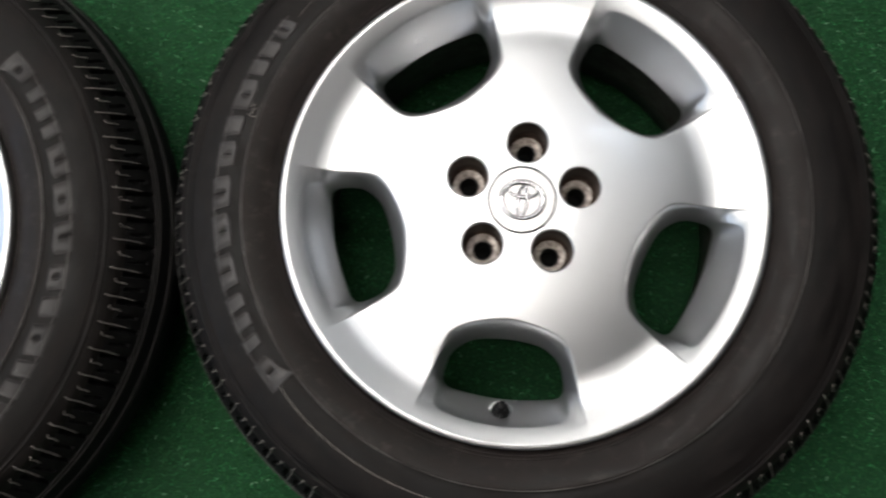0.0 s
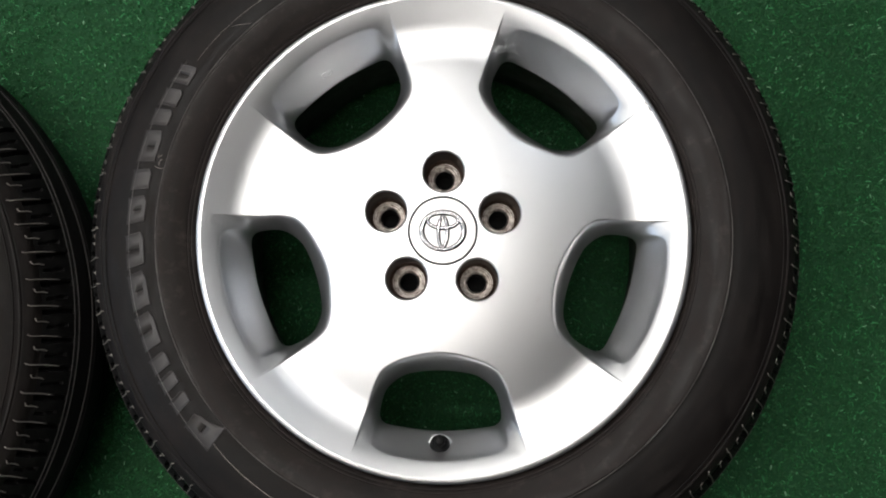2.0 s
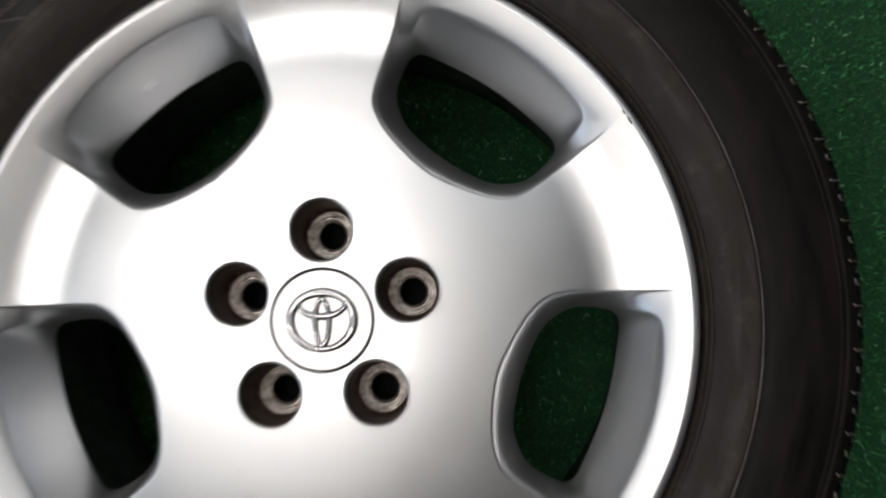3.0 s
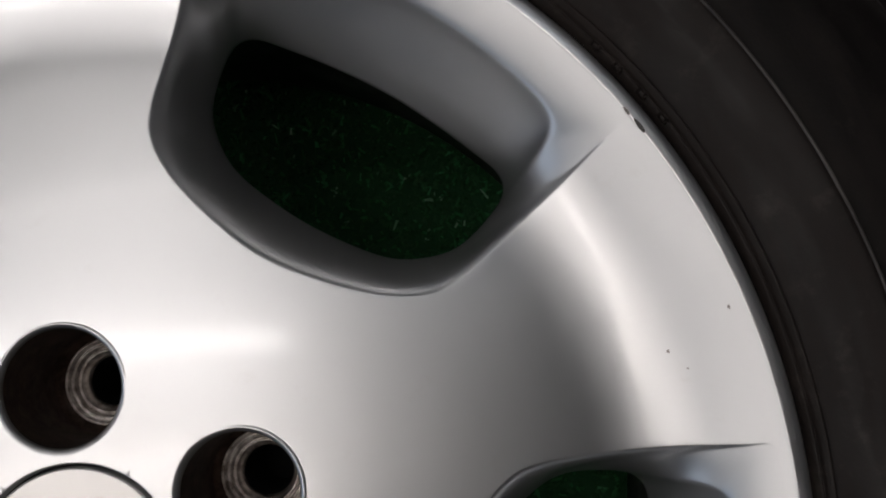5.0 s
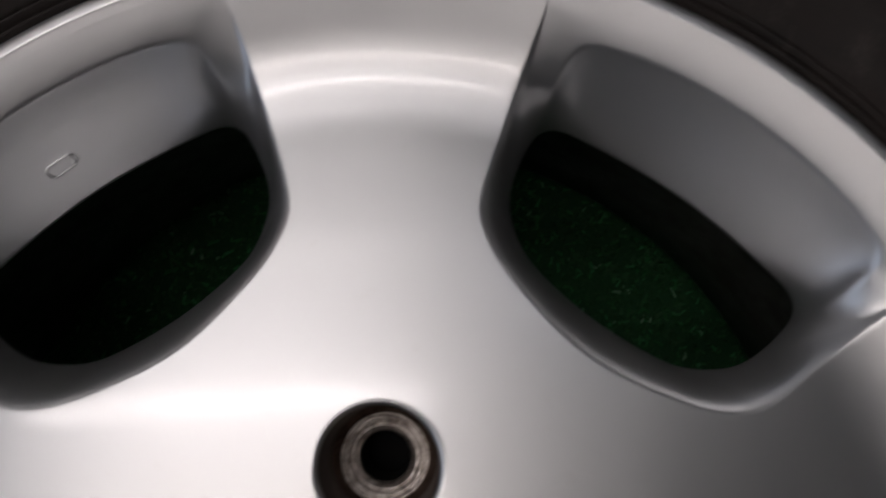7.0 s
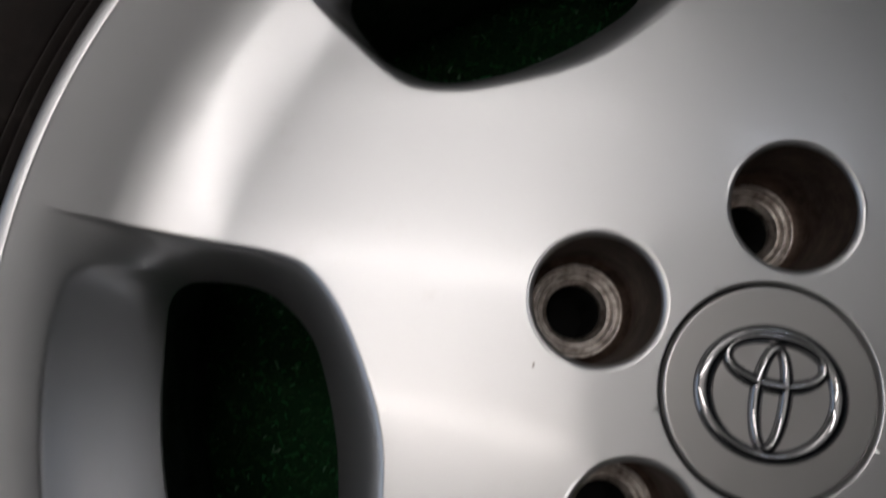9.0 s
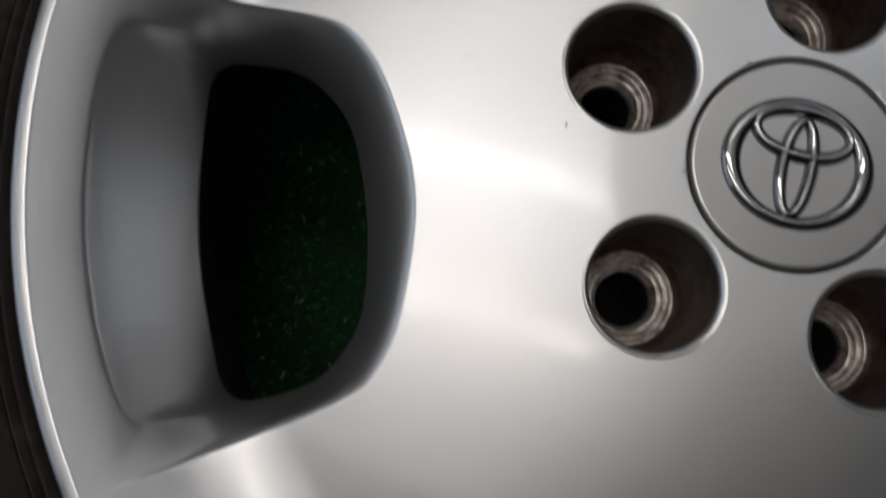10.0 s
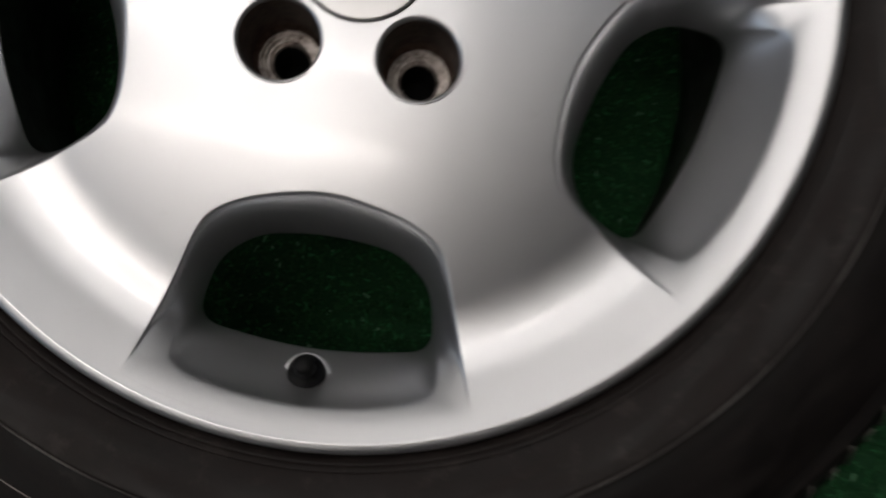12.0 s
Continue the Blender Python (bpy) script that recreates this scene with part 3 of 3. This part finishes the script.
def letter_bar(parent, degrees, r0, r1, width, slant, slit="", point=0.0, material=None):
    """A raised plain bar in place of a moulded letter: a crisp rim at its foot, a slit in the middle, fading outwards."""
    a = radians(degrees)
    us = (0.0, 0.012, 0.035, 0.06, 0.10, 0.16, 0.165, 0.21, 0.28, 0.36, 0.42, 0.44, 0.55, 0.7, 0.85, 1.0)
    thin = 0.0013 / width
    ss = (-0.5, -0.5 + 0.25 * thin, -0.5 + 0.7 * thin, -0.5 + thin, -0.25, -0.9 * thin, -0.6 * thin, 0.0, 0.6 * thin, 0.9 * thin, 0.25, 0.5 - thin, 0.5 - 0.7 * thin, 0.5 - 0.25 * thin, 0.5)
    rows, cols = len(us), len(ss)
    first, last = {"short": (6, 10), "long": (7, 12)}.get(slit, (99, 0))
    verts = []
    for j, u in enumerate(us):
        for i, s in enumerate(ss):
            # one foot corner is rounded off
            cut = 0.16 * max(0.0, (abs(s) - 0.28) / 0.22) ** 2 if s * slant < 0 else 0.0
            r = r0 + (r1 - r0) * (u + cut * (1 - u)) - point * (s + 0.5) ** 2 * (1 - u)
            ang = a + (s * width + slant * (u - 0.5)) / ((r0 + r1) / 2)
            fade = 1 - smooth01((u - 0.15) / 0.7)
            if i in (0, cols - 1) or j in (0, rows - 1):
                lift = -0.0003
            elif j <= 2 or i in (1, 2, 12, 13):
                lift = 0.0017 * fade + 0.0001
            else:
                lift = 0.0011 * fade + 0.0001
            if first <= j <= last and 6 <= i <= 8:
                lift = -0.0012
            verts.append((r * math.cos(ang), r * math.sin(ang), side_height(r) + lift))
    faces = [(j * cols + i, (j + 1) * cols + i, (j + 1) * cols + i + 1, j * cols + i + 1) for j in range(rows - 1) for i in range(cols - 1)]
    mesh_object("letter_bar", verts, faces, material or LETTER, parent)


def guard_ridge(parent):
    """The fine moulded line between the rim guard and the lettering."""
    v, f = revolve([(0.2716, 0.0058), (0.2719, 0.0068), (0.2724, 0.0070), (0.2728, 0.0066), (0.2730, 0.0050)], 240, flip=True)
    mesh_object("moulded_ridge", v, f, RIDGE, parent, "fine paler moulded line round the sidewall")
    v, f = revolve([(0.3236, -0.0062), (0.3240, -0.0050), (0.3246, -0.0049), (0.3250, -0.0066)], 240, flip=True)
    mesh_object("moulded_ridge", v, f, SIDEWALL, parent, "fine moulded line near the shoulder")


def shoulder_sipes(parent):
    """Short pale notches across the shoulder, long and short by turns."""
    kinds = []
    rim = SIDE[-4:] + CROWN[1:6]
    rs, zs = [p[0] for p in rim], [p[1] for p in rim]
    for first, last, hook in ((0.3345, 0.3535, 0.002), (0.3390, 0.3462, 0.004)):
        pts = []
        for u in np.linspace(0, 1, 9):
            r = first + (last - first) * u
            ang = (0.0012 * math.sin(3 * u) + (hook * (1 - u / 0.15) if u < 0.15 else 0)) / 0.343
            pts.append(((r + 0.0004) * math.cos(ang), (r + 0.0004) * math.sin(ang), float(np.interp(r, rs, zs)) + 0.0004))
        kinds.append(torus_path(pts, 0.0007, 5, 1.0, False))
    meshes = {}
    rng = random.Random(11)
    for i in range(156):
        k = i % 2
        if k not in meshes:
            ob = mesh_object("shoulder_notch", *kinds[k], PALE_NOTCH, parent)
            meshes[k] = ob.data
        else:
            ob = new("shoulder_notch", meshes[k])
            ob.parent = parent
            tagged(ob, "")
        ob.matrix_local = pose(0, 0, 0, 0, 0, 360 / 156 * i + rng.uniform(-0.2, 0.2))


def letter_link(parent, a0, a1):
    """The fine moulded line that runs behind the lettering."""
    pts = [(0.2985 * math.cos(radians(d)), 0.2985 * math.sin(radians(d)), side_height(0.2985) + 0.0002) for d in np.linspace(a0, a1, 60)]
    v, f = torus_path(pts, 0.0005, 5, 0.8, False)
    mesh_object("letter_link", v, f, RIDGE, parent, "fine moulded line behind the raised lettering")


def groove_edges(parent):
    """Paler edges of the long grooves round the tread."""
    half = spline(CROWN, 5)
    order = np.argsort(-half[:, 1])
    for up in (0.0468, 0.0408, 0.0203):
        z = Z_MID + up
        r = float(np.interp(-z, -half[order, 1], half[order, 0]))
        v, f = torus_path([((r + 0.0001) * math.cos(a), (r + 0.0001) * math.sin(a), z) for a in np.linspace(0, 2 * math.pi, 240, endpoint=False)], 0.0005, 5)
        mesh_object("groove_edge", v, f, TREAD_EDGE, parent, "paler edge of a tread groove")


def scuff_line(parent, ends, width):
    """A thin pale scratch along the sidewall; ends: rows of (radius, degrees)."""
    pts = []
    for r, d in spline(ends, 8):
        pts.append((r * math.cos(radians(d)), r * math.sin(radians(d)), side_height(r) + 0.0001))
    v, f = torus_path(pts, width, 5, 0.5, False)
    mesh_object("scuff_line", v, f, SCRATCH, parent, "thin pale scratch in the rubber")


def mud_specks(parent):
    """Pale dried specks caught on the shoulder blocks."""
    rng = random.Random(3)
    verts, faces = [], []
    for _ in range(46):
        d = radians(rng.choice((rng.uniform(146, 188), rng.uniform(150, 172), rng.uniform(-25, 40))))
        r = rng.uniform(0.3440, 0.3500)
        z = -0.0262 - (r - 0.3425) * 2.0 + 0.0015
        a, b = rng.uniform(0.0006, 0.0028), rng.uniform(0.0004, 0.0012)
        n = len(verts)
        ring = []
        for k in range(7):
            q = 2 * math.pi * k / 7
            w = rng.uniform(0.7, 1.2)
            t, o = a * w * math.cos(q), b * w * math.sin(q)
            ring.append(((r + o) * math.cos(d) - t * math.sin(d), (r + o) * math.sin(d) + t * math.cos(d), z - 1.2 * o))
        verts += ring + [(r * math.cos(d) * 1.001, r * math.sin(d) * 1.001, z + 0.0006)]
        faces += [(n + k, n + (k + 1) % 7, n + 7) for k in range(7)]
    tagged(mesh_object("mud_specks", verts, faces, PALE, parent, "pale dried mud specks on the shoulder"), "", "", "", "stuff")


def paint_chip(parent, r, degrees, size, flat, material):
    """A small rough chip in the paint."""
    rng = random.Random(int(r * 10000 + degrees))
    a = radians(degrees)
    ring = []
    for k in range(8):
        q = 2 * math.pi * k / 8
        w = rng.uniform(0.65, 1.25)
        t, o = size * w * math.cos(q), size * flat * w * math.sin(q)
        x, y = (r + o) * math.cos(a) - t * math.sin(a), (r + o) * math.sin(a) + t * math.cos(a)
        rr = math.hypot(x, y)
        ring.append((x, y, (face_z(rr) if rr < LIP_R else -0.0003) + 0.00012))
    mid = tuple(sum(p[i] for p in ring) / 8 for i in range(3))
    mesh_object("paint_chip", ring + [(mid[0], mid[1], mid[2] + 0.00005)], [(k, (k + 1) % 8, 8) for k in range(8)], material, parent, "small chip in the paint")


def casting_mark(parent):
    """A small raised frame cast into the wall of one window."""
    a = radians(126.6)
    out, side = Vector((math.cos(a), math.sin(a), 0)), Vector((-math.sin(a), math.cos(a), 0))
    up = (Vector((0, 0, 1)) * 0.8 + out * 0.6).normalized()
    root = out * 0.2012 + Vector((0, 0, -0.0322))
    pts = []
    for x, y in ((-0.0055, -0.0014), (-0.004, -0.0026), (0.004, -0.0026), (0.0055, -0.0014), (0.0055, 0.0014), (0.004, 0.0026), (-0.004, 0.0026), (-0.0055, 0.0014)):
        pts.append(tuple(root + side * x + up * y))
    v, f = torus_path(pts, 0.0005, 6)
    mesh_object("casting_mark", v, f, SILVER, parent, "small raised casting mark")


def rim_barrel(parent):
    prof = [(0.2325, -0.0130), (0.2210, -0.0230), (0.2190, -0.040), (0.2175, -0.120), (0.2180, -0.160), (0.2190, -0.196), (0.2340, -0.204), (0.2345, -0.211), (0.2310, -0.2115), (0.2155, -0.200), (0.2145, -0.160), (0.2140, -0.120), (0.2135, -0.060), (0.2100, -0.046), (0.2000, -0.0475)]
    v, f = revolve(prof, 160)
    mesh_object("rim_barrel", v, f, BARREL, parent, "grey inner barrel, dull with brake dust")
    v, f = revolve([(0.078, -0.075), (0.078, -0.090), (0.036, -0.092)], 64, close=True)
    mesh_object("hub_back", v, f, BARREL, parent)


LETTERS = [(221.1, 0.0290, "short"), (214.5, 0.0126, ""), (210.3, 0.0130, ""), (206.4, 0.0140, ""), (200.1, 0.0310, "long"), (192.4, 0.0320, "short"), (184.8, 0.0300, "long"), (177.2, 0.0240, "short"), (171.4, 0.0190, ""), (164.9, 0.0300, "short"), (159.0, 0.0160, ""), (154.8, 0.0170, ""), (149.8, 0.0190, "long")]


def wheel():
    root = new("car_wheel")
    disc = rim_disc(root)
    rim_barrel(root)
    centre_cap(root)
    for k in range(5):
        lug_hole(disc, 90 + 72 * k)
    valve(disc)
    side = tyre(root)
    for d, w, slit in LETTERS:
        letter_bar(side, d, 0.2832, 0.3090, w * 1.08, 0.006, slit, 0.011 if d > 220 else 0.0)
    letter_link(side, 147, 224)
    groove_edges(side)
    guard_ridge(side)
    shoulder_sipes(side)
    return root


room()
first = wheel()
first.matrix_world = pose(0, 0, Z0)
tagged(first, "silver five-spoke alloy wheel with black tyre lying on green turf", "car wheel", "wheels on the turf")
second = copy_thing(first, pose(-0.7315, -0.112, Z0, 0, 0, 181))
tagged(second, "silver alloy wheel whose black tyre touches its neighbour on turf")
# the second wheel's letters take the darker, browner rubber
BROWNER_LETTER = letter_rubber(True)
for ob in second.children_recursive:
    if ob.name.startswith("letter_bar"):
        ob.material_slots[0].link = "OBJECT"
        ob.material_slots[0].material = BROWNER_LETTER
worn = [o for o in first.children if o.name == "tyre"][0]
scuff_line(worn, [(0.2875, 127), (0.2890, 134), (0.2902, 141), (0.2900, 146)], 0.00034)
scuff_line(worn, [(0.2760, 133.5), (0.2860, 136.5), (0.2930, 140.5)], 0.00014)
scuff_line(worn, [(0.2905, 224), (0.2925, 231), (0.2935, 246), (0.2930, 262)], 0.0004)
scuff_line(worn, [(0.2740, 168.2), (0.2780, 168.5), (0.2830, 168.2)], 0.0003)
scuff_line(worn, [(0.2775, 166.6), (0.2795, 167.2), (0.2785, 168.0)], 0.0003)
scuff_line(worn, [(0.2790, 165.8), (0.2815, 166.4), (0.2825, 165.8)], 0.00025)
mud_specks(worn)
for d in (31.0, 33.6, 36.5, 39.0):
    letter_bar(worn, d, 0.2398, 0.2426, 0.0045, 0.0005, material=GUARD)
face = [o for o in first.children if o.name == "rim_disc"][0]
casting_mark(face)
for r, d, size, flat in ((0.2045, 13.0, 0.0007, 0.8), (0.2262, 15.0, 0.0009, 0.5), (0.2085, 11.0, 0.0004, 0.9), (0.0700, 184.0, 0.0009, 0.35)):
    paint_chip(face, r, d, size, flat, CHIP)
paint_chip(face, 0.2313, 31.6, 0.0036, 0.22, BARREL)
paint_chip(face, 0.2311, 33.2, 0.0020, 0.3, CHIP)
turf_pile(230000)
